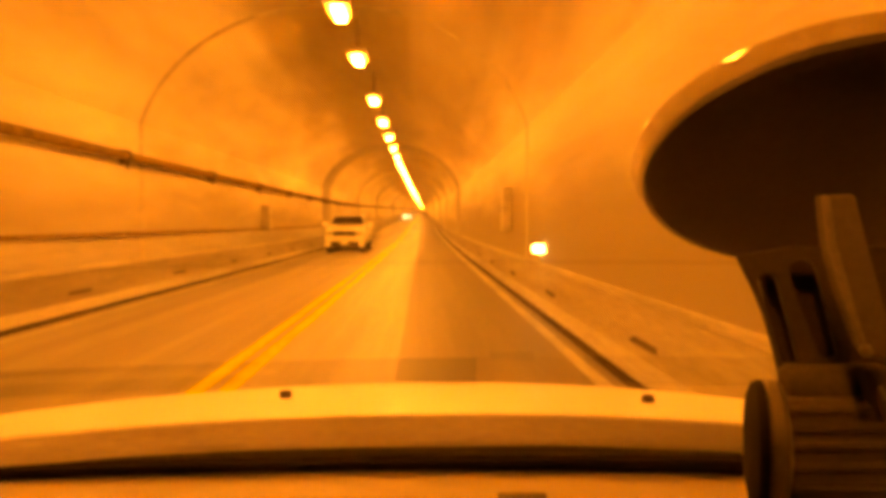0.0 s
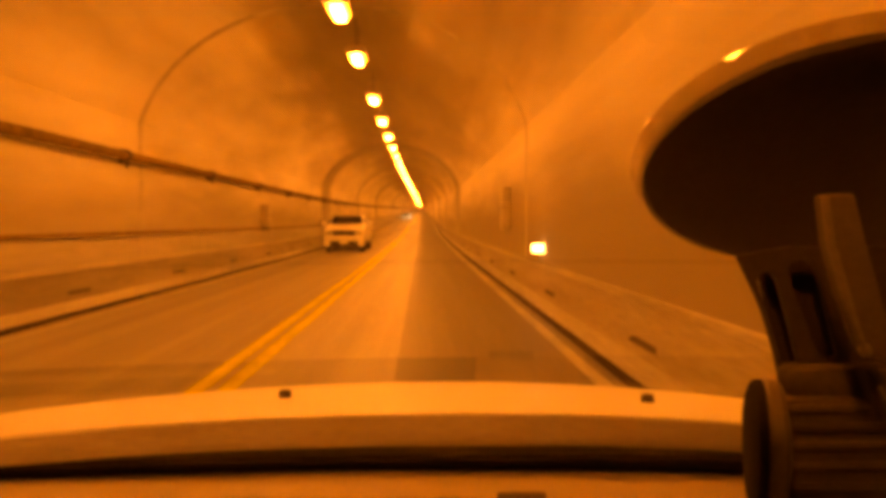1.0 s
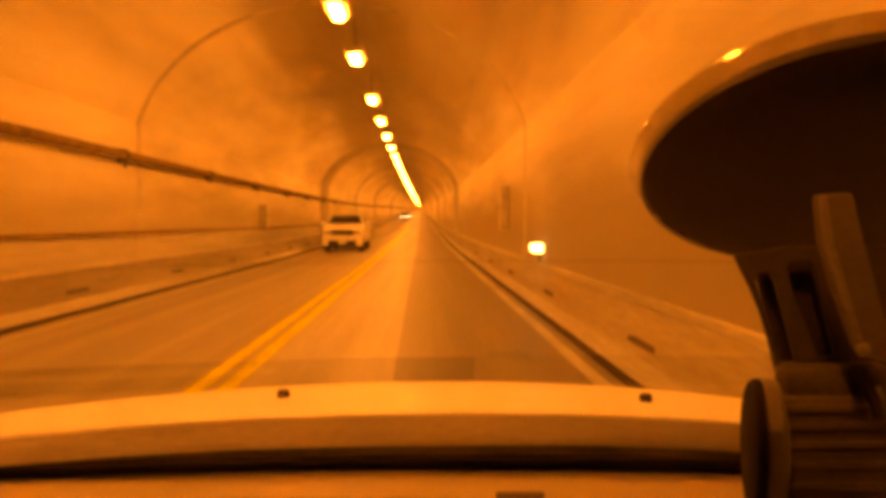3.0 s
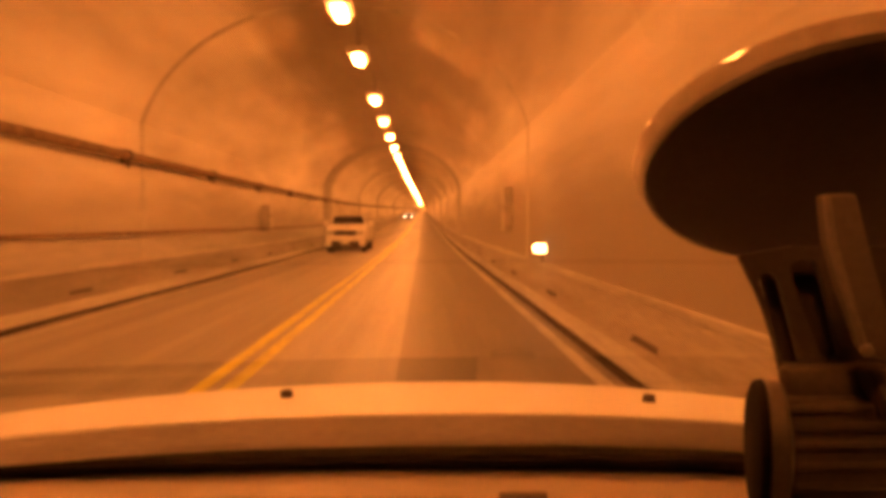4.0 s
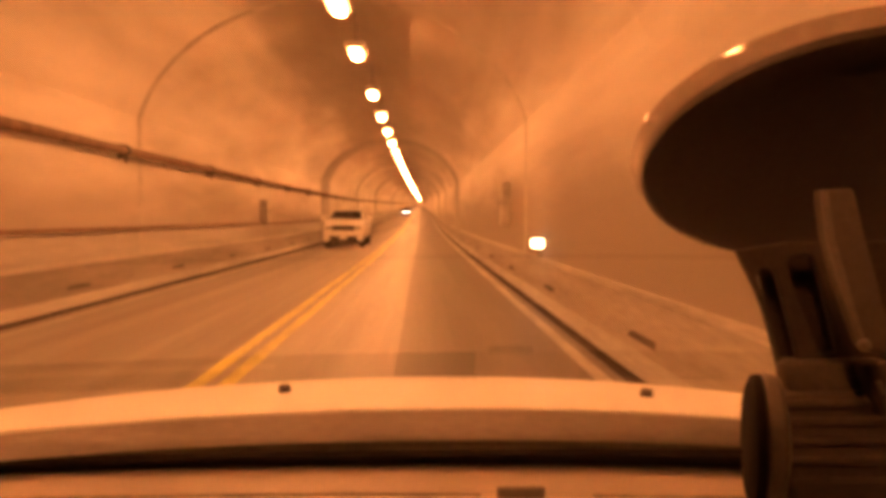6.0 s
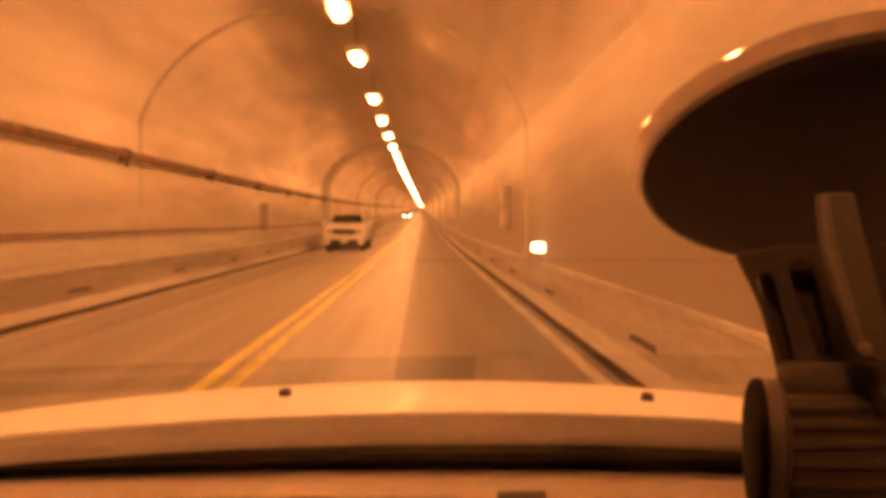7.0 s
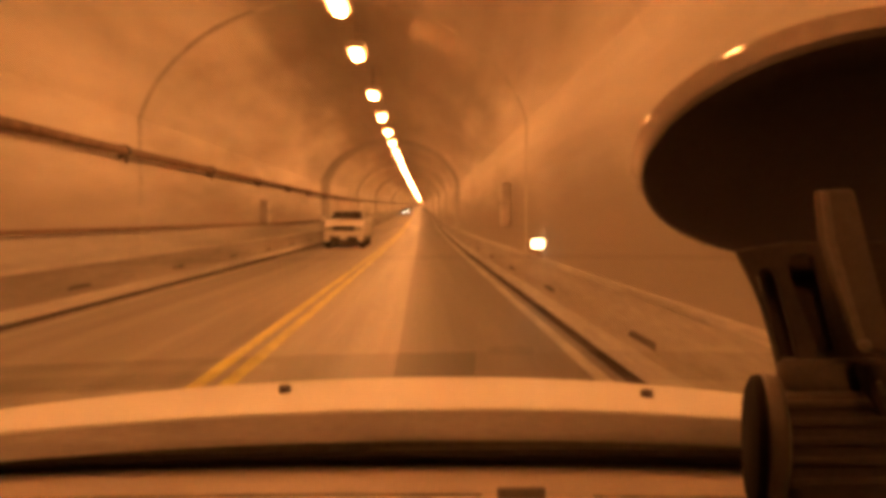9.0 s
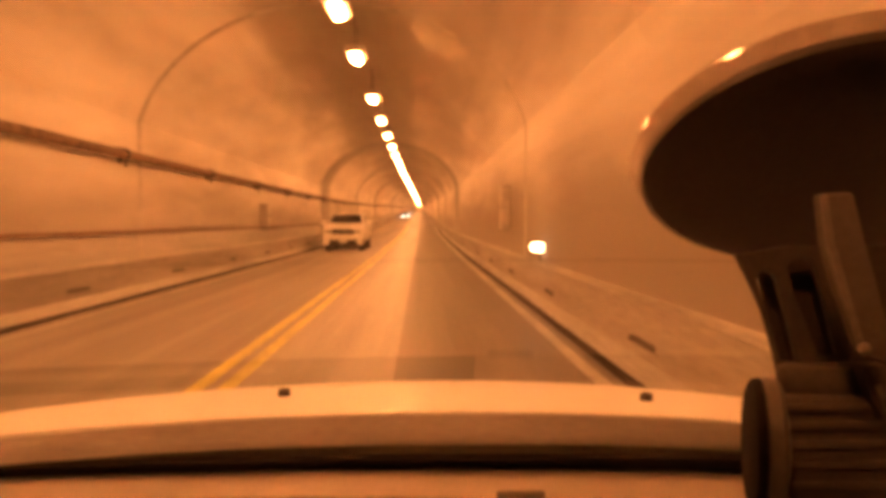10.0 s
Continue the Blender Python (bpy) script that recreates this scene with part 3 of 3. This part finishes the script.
def far_car(at):
    """A dark estate car with its headlights on, its nose at -y."""
    auto = thing("estate_car", "dark estate car with white headlights on, oncoming", "car", at)
    part("body", prism([(-2.1, 0.3), (-2.2, 0.55), (-2.15, 0.85), (-1.1, 1.0), (2.2, 1.05), (2.25, 0.4), (2.0, 0.28)], -0.92, 0.92, 0.05, "x"), TRUCK_DARK, auto)
    part("cabin", prism([(-1.1, 0.98), (-0.35, 1.5), (1.7, 1.5), (2.15, 1.02)], -0.74, 0.74, 0.06, "x"), TRUCK_DARK, auto)
    part("windscreen", prism([(-1.07, 1.04), (-0.42, 1.47), (-0.46, 1.49), (-1.12, 1.05)], -0.66, 0.66, 0.0, "x"), TRUCK_GLASS, auto, "dark windscreen")
    part("grille", box((-0.42, -2.23, 0.5), (0.42, -2.15, 0.72), 0.02), CHROME, auto, "chrome grille")
    for s in (-1, 1):
        part("headlight", box((s * 0.66 - 0.14, -2.24, 0.62), (s * 0.66 + 0.14, -2.14, 0.76), 0.03), CAR_BEAM, auto, "glowing white headlight")
        for y in (-1.4, 1.45):
            wheel(auto, s * 0.82, y, 0.33, 0.22)
    return auto


far_car((-3.7, 185.0, rise(185.0)))

# ---------------------------------------------------------------- the car the camera rides in
CAR_X = 0.03
car = thing("car", "white car with a pale vinyl dashboard, standing on the road", "car", (CAR_X, 0, 0))


def hood_z(x, y):
    u = y - 0.8
    return 1.299 - 0.05 * u - 0.181 * u * u - 0.10 * x * x - 0.028 * max(0.0, x) ** 2


bm = sheet(lambda u, v: (u, v, hood_z(u, v)), span(-0.78, 0.78, 28), span(0.807, 1.95, 24), 0.002)
hood = part("hood", bm, PAINT, car, "glossy white bonnet", True)
# the cover behind the bonnet's rear edge, turned down towards the screen
lip = sheet(lambda u, v: (u, 0.807 + (0.004 + 0.032 * u) * v + 0.03 * max(0.1, 0.6 + u) * v ** 18, hood_z(u, 0.807) - 0.003 - (0.039 - 0.018 * max(0, -u)) * v - 0.004 * v ** 18), span(-0.78, 0.78, 28), span(0, 1, 20))
part("cowl_cover", lip, COVER, car, "pale grey plastic cowl cover", True)
seal = sheet(lambda u, v: (u, 0.809 + 0.030 * u + 0.006 * v, hood_z(u, 0.807) - 0.036 + 0.017 * max(0, -u) - 0.045 * v), span(-0.78, 0.78, 28), span(0, 1, 6))
part("cowl_seal", seal, COWL, car, "black rubber seal under the cowl cover", True)
for x, y in ((-0.2015, 0.957), (0.2435, 0.920)):
    noz = part("washer_nozzle", lathe([(0.0078, 0), (0.0078, 0.007), (0.006, 0.010), (0.002, 0.011)], 14), RUBBER, car, "black washer nozzle", True)
    noz.location = (x, y, hood_z(x, y) - 0.001)
part("cowl", sheet(lambda u, v: (u, v, 1.215 - 0.04 * u * u), span(-0.78, 0.78, 12), span(0.55, 0.99, 4), 0.02), COWL, car, "black plastic cowl panel")
part("wiper", beam((-0.66, 0.70, 1.254), (0.12, 0.715, 1.260), 0.018, 0.018, 0.003), COWL, car, "black wiper blade")
part("wiper", beam((0.14, 0.70, 1.258), (0.74, 0.715, 1.242), 0.018, 0.018, 0.003), COWL, car, "black wiper blade")
# bodywork under and round the bonnet
for s in (-1, 1):
    part("fender", prism([(-0.2, 0.35), (-0.2, 1.22), (0.8, 1.23), (1.3, 1.175), (1.95, 0.96), (2.0, 0.55), (1.75, 0.5), (1.66, 0.7), (1.3, 0.84), (0.95, 0.7), (0.85, 0.35)], min(s * 0.78, s * 0.92), max(s * 0.78, s * 0.92), 0.015, "x"), PAINT, car)
    part("side_panel", prism([(-0.2, 0.35), (-0.2, 1.22), (-2.3, 1.2), (-2.5, 0.9), (-2.5, 0.5), (-1.95, 0.45), (-1.8, 0.75), (-1.5, 0.85), (-1.2, 0.75), (-1.05, 0.35)], min(s * 0.8, s * 0.92), max(s * 0.8, s * 0.92), 0.015, "x"), PAINT, car)
    for a, b in (((s * 0.74, 0.55, 1.24), (s * 0.62, -0.12, 1.70)), ((s * 0.86, -1.1, 1.2), (s * 0.66, -1.0, 1.70)), ((s * 0.86, -2.35, 1.18), (s * 0.66, -2.0, 1.70))):
        part("pillar", beam(a, b, 0.06, 0.07, 0.01), PAINT, car)
    bm = bmesh.new()
    bm.faces.new([bm.verts.new(p) for p in ((s * 0.86, 0.3, 1.21), (s * 0.67, -0.12, 1.69), (s * 0.67, -2.0, 1.69), (s * 0.86, -2.3, 1.19))])
    made = bmesh.ops.extrude_face_region(bm, geom=list(bm.faces))
    for v in made["geom"]:
        if isinstance(v, bmesh.types.BMVert):
            v.co += Vector((s * 0.004, 0, 0))
    win = part("side_window", bm, SIDE_GLASS, car, "tinted side glass")
    part("headlight", box((s * 0.66 - 0.16, 1.9, 0.74), (s * 0.66 + 0.16, 2.01, 0.9), 0.03), PLATE, car, "clear headlight")
    part("tail_light", box((s * 0.8 - 0.08, -2.53, 0.85), (s * 0.8 + 0.08, -2.46, 1.15), 0.02), TRUCK_DARK, car, "dark tail light")
    for y in (1.3, -1.5):
        wheel(car, s * 0.8, y, 0.36, 0.22)
part("front_end", box((-0.8, 1.8, 0.35), (0.8, 1.98, 0.98), 0.04), PAINT, car)
part("grille", box((-0.5, 1.96, 0.5), (0.5, 2.0, 0.82), 0.02), TRUCK_DARK, car, "black grille")
part("tailgate", prism([(-2.52, 0.45), (-2.52, 1.15), (-2.05, 1.7), (-2.0, 1.7), (-2.44, 1.15), (-2.44, 0.45)], -0.8, 0.8, 0.01, "x"), PAINT, car)
part("floor_pan", box((-0.8, -2.4, 0.3), (0.8, 1.8, 0.42), 0.02), TRUCK_DARK, car)
part("firewall", box((-0.78, 0.52, 0.42), (0.78, 0.56, 1.235)), TRUCK_DARK, car)
part("roof", sheet(lambda u, v: (u, v, 1.755 - 0.06 * u * u - 0.02 * (v + 1) ** 2), span(-0.7, 0.7, 12), span(-2.1, 0.0, 12), 0.03), PAINT, car, "", True)
part("headliner", sheet(lambda u, v: (u, v, 1.72 - 0.06 * u * u - 0.02 * (v + 1) ** 2), span(-0.66, 0.66, 8), span(-2.0, -0.02, 8), 0.01), LINER, car, "grey fabric headliner", True)
for x in (-0.4, 0.4):
    part("seat", box((x - 0.26, -1.0, 0.45), (x + 0.26, -0.45, 0.72), 0.06), DASH_DARK, car, "dark seat")
    part("seat_back", prism([(-1.0, 0.6), (-0.84, 0.6), (-1.05, 1.3), (-1.2, 1.3)], x - 0.25, x + 0.25, 0.05, "x"), DASH_DARK, car, "dark seat back")

# raked screen
SLOPE = 0.73


def screen_point(u, v):
    y = 0.655 - v * 0.62
    return (u * (1 - 0.12 * v), y - 0.05 * u * u, 1.268 + (0.655 - y) * SLOPE - 0.02 * u * u)


screen = part("windscreen", sheet(screen_point, span(-0.74, 0.74, 16), span(0, 1, 10)), SCREEN, car, "clear raked windscreen", True)
screen.visible_shadow = False

# dashboard
dash = part("dashboard", sheet(lambda u, v: (u, v, 1.3050 + (0.603 - v) * 0.05 - 0.0149 * u - 0.0578 * u * u), span(-0.74, 0.74, 24), [0.527, 0.54, 0.56, 0.58, 0.603], 0.012), DASH_TOP, car, "dull brown vinyl dashboard top", True)
part("dash_edge", sheet(lambda u, v: (u, v, 1.3025 - (v - 0.604) * 0.9 - 0.0149 * u - 0.0578 * u * u), span(-0.74, 0.74, 24), span(0.604, 0.64, 3), 0.01), DASH_DARK, dash, "dark vinyl dashboard edge")
part("dash_pad", sheet(lambda u, v: (u, v, 1.317 - 0.0149 * u - 0.0578 * u * u - 0.25 * max(0, 0.25 - v)), span(-0.74, 0.74, 12), span(0.16, 0.499, 8), 0.1), DASH, dash, "pale vinyl pad")
for x0, x1, mat in ((-0.70, 0.010, COWL), (0.090, 0.70, DASH_DARK)):
    part("defroster_vent", sheet(lambda u, v: (u, v, 1.3060 - 0.0149 * u - 0.0578 * u * u), span(x0, x1, 16), [0.4995, 0.513, 0.5265], 0.02), mat, dash, "dark defroster slot")
part("dash_bridge", sheet(lambda u, v: (u, v, 1.3095 - 0.0149 * u - 0.0578 * u * u), span(0.011, 0.089, 4), [0.4993, 0.513, 0.5268], 0.012), DASH_TOP, dash)
# one dark vinyl bar across the slot at the driver's end
part("vent_bar", sheet(lambda u, v: (u, v - 0.002 * max(0, u + 0.5), 1.3078 - 0.0149 * u - 0.0578 * u * u), span(-0.70, -0.14, 12), [0.5105, 0.5155], 0.003), DASH_DARK, dash, "dark vinyl vent bar")
part("frit", sheet(lambda u, v: Vector(screen_point(u, v * (0.89 + 0.02 * min(1, max(0, (-u - 0.05) / 0.35))))) + Vector((0, -0.0015, -0.002)), span(-0.74, 0.74, 16), [0.0, 0.05, 0.09, 0.127]), COWL, screen, "black printed band")
part("vent_end", box((0.019, 0.4945, 1.30), (0.051, 0.4988, 1.3235), 0.0015), DASH_DARK, dash, "dark brown vent end")
part("dash_seam", sheet(lambda u, v: (u, v, 1.3174 - 0.0149 * u - 0.0578 * u * u), span(-0.70, 0.70, 20), [0.4225, 0.4255], 0.002), DASH_DARK, dash, "dark stitched seam")

# ---------------------------------------------------------------- phone mount stuck to the screen
mount = thing("phone_mount", "black suction phone mount stuck on the windscreen", "phone mount", (0, 0, 0))
CUP = Matrix(((0.9870, -0.1404, -0.0780, 0.1655), (-0.1606, -0.8629, -0.4793, 0.3038), (0.0000, 0.4856, -0.8742, 1.5257), (0, 0, 0, 1)))
cup = part("suction_cup", lathe([(0.0760, 0.004), (0.0770, 0.0055), (0.0770, 0.0085), (0.0725, 0.0115), (0.055, 0.014), (0.025, 0.0155), (0.004, 0.0155)], 64, (0.0012, 0.0022, 0)), CUP_RUBBER, mount, "black rubber suction cup", True)
cup.matrix_basis = CUP
rim = part("cup_rim", lathe([(0.072, -0.003), (0.0795, -0.003), (0.080, -0.001), (0.077, 0.0035), (0.072, 0.0038)], 64), CLEAR_RIM, cup, "clear glossy plastic rim", True)


def pierced(outline, holes, y0, y1, bevel=0.0):
    """A plate across y with holes cut through it and softened rims."""
    bm = bmesh.new()
    for loop in (outline, *holes):
        verts = [bm.verts.new((x, y0, z)) for x, z in loop]
        for k, v in enumerate(verts):
            bm.edges.new((v, verts[(k + 1) % len(verts)]))
    bmesh.ops.triangle_fill(bm, use_beauty=True, edges=list(bm.edges), normal=(0, -1, 0))
    made = bmesh.ops.extrude_face_region(bm, geom=list(bm.faces))
    for v in made["geom"]:
        if isinstance(v, bmesh.types.BMVert):
            v.co.y = y1
    if bevel:
        bmesh.ops.recalc_face_normals(bm, faces=bm.faces)
        rim_edges = [e for e in bm.edges if len(e.link_faces) == 2 and e.calc_face_angle() > 0.9]
        bmesh.ops.bevel(bm, geom=rim_edges, offset=bevel, segments=2, affect="EDGES", profile=0.5)
    return bm


NECK = [(0.1148, 1.4882), (0.1179, 1.4820), (0.1211, 1.4760), (0.1246, 1.4678), (0.1281, 1.4569), (0.1313, 1.4446), (0.1950, 1.4440), (0.1950, 1.4920), (0.1509, 1.4912), (0.1349, 1.4915)]
SLOT_LOW = [(0.1225, 1.4789), (0.1235, 1.4811), (0.1258, 1.4820), (0.1282, 1.4811), (0.1299, 1.4786), (0.1321, 1.4707), (0.1350, 1.4603), (0.1380, 1.4485), (0.1319, 1.4485), (0.1290, 1.4582), (0.1261, 1.4676)]
SLOT_HIGH = [(0.1338, 1.4832), (0.1350, 1.4857), (0.1392, 1.4869), (0.1428, 1.4857), (0.1448, 1.4811), (0.1470, 1.4728), (0.1502, 1.4613), (0.1527, 1.4514), (0.1492, 1.4497), (0.1457, 1.4514), (0.1418, 1.4613), (0.1369, 1.4728)]
neck = part("neck", pierced(NECK, (SLOT_LOW, SLOT_HIGH), 0.2765, 0.2800, 0.0005), MOUNT_PLASTIC, mount, "brown-black slotted plastic neck")
# the shade inside the slots is put into this plate's darker colour
part("neck_back", prism([(0.1265, 1.4880), (0.1560, 1.4890), (0.1640, 1.4440), (0.1385, 1.4440), (0.1345, 1.4590)], 0.288, 0.292, 0.001), SLOT_SHADE, neck, "plate behind the slots, coloured dark as their shade")
strut = part("strut", prism([(0.1252, 1.5090), (0.1351, 1.5093), (0.1365, 1.5016), (0.1393, 1.4910), (0.1431, 1.4786), (0.1481, 1.4644), (0.1490, 1.4554), (0.1407, 1.4582), (0.1387, 1.4607), (0.1324, 1.4783), (0.1278, 1.4928)], 0.236, 0.244, 0.0014), STRUT_PLASTIC, mount, "worn grey plastic strut")
# light along the strut's edge, painted as a paler strip
part("strut_edge", prism([(0.1236, 1.5085), (0.1255, 1.5085), (0.1277, 1.4937), (0.1321, 1.4798), (0.1381, 1.4620), (0.1365, 1.4610), (0.1303, 1.4786), (0.1258, 1.4929)], 0.2335, 0.2365, 0.0007), GLINT_PLASTIC, strut, "pale strip, the strut's lit edge put into colour")
part("rivet", lathe([(0.0004, -0.002), (0.0017, -0.0014), (0.0022, 0), (0.0017, 0.0014), (0.0004, 0.002)], 14, (0.1360, 0.2310, 1.4609), "y"), GLINT_PLASTIC, strut, "pale rivet", True)
part("joint_body", prism([(0.1225, 1.4512), (0.1607, 1.4516), (0.1610, 1.4393), (0.1236, 1.4395)], 0.254, 0.264, 0.003), MOUNT_LIT, mount, "", True)
base = part("joint_base", prism([(0.1205, 1.4416), (0.1585, 1.4414), (0.1594, 1.3900), (0.1204, 1.3900)], 0.250, 0.264, 0.003), MOUNT_LIT, mount, "ridged brown plastic base", True)
for z in (1.4381, 1.4320, 1.4256, 1.4188, 1.4116):
    part("ridge", box((0.1206, 0.2488, z - 0.0016), (0.1590, 0.2512, z + 0.0016), 0.0011), MOUNT_LIT, base)
# raised dark plate, drawn for the slot's shade
part("clip_slot", prism([(0.1448, 1.4521), (0.1471, 1.4521), (0.1502, 1.4442), (0.1531, 1.4349), (0.1508, 1.4349), (0.1476, 1.4433)], 0.246, 0.253, 0.0005), CUP_RUBBER, mount, "black slot")
# pale bar added where a gap shows a lighter tone behind
part("slit_bar", beam((0.1492, 0.2450, 1.4468), (0.1510, 0.2450, 1.4424), 0.0016, 0.0016, 0.0004), GLINT_PLASTIC, mount, "pale bar standing in for a lighter slit")
knob = part("knob", lathe([(0.004, 0.0), (0.0180, 0.0002), (0.0210, 0.0014), (0.0217, 0.0030), (0.0217, 0.0042)], 44, axis="x"), KNOB_RUBBER, mount, "round black tightening knob", True)
knob.matrix_basis = pose(0.1064, 0.2465, 1.4272, 0, 0, -17)
# knob's side in a lighter material, for the light that falls on it
part("knob_side", lathe([(0.0209, 0.0043), (0.0220, 0.0052), (0.0220, 0.0085), (0.0208, 0.0100), (0.012, 0.0120)], 44, axis="x"), STRUT_PLASTIC, knob, "knob's side ring, coloured lighter as lit", True)
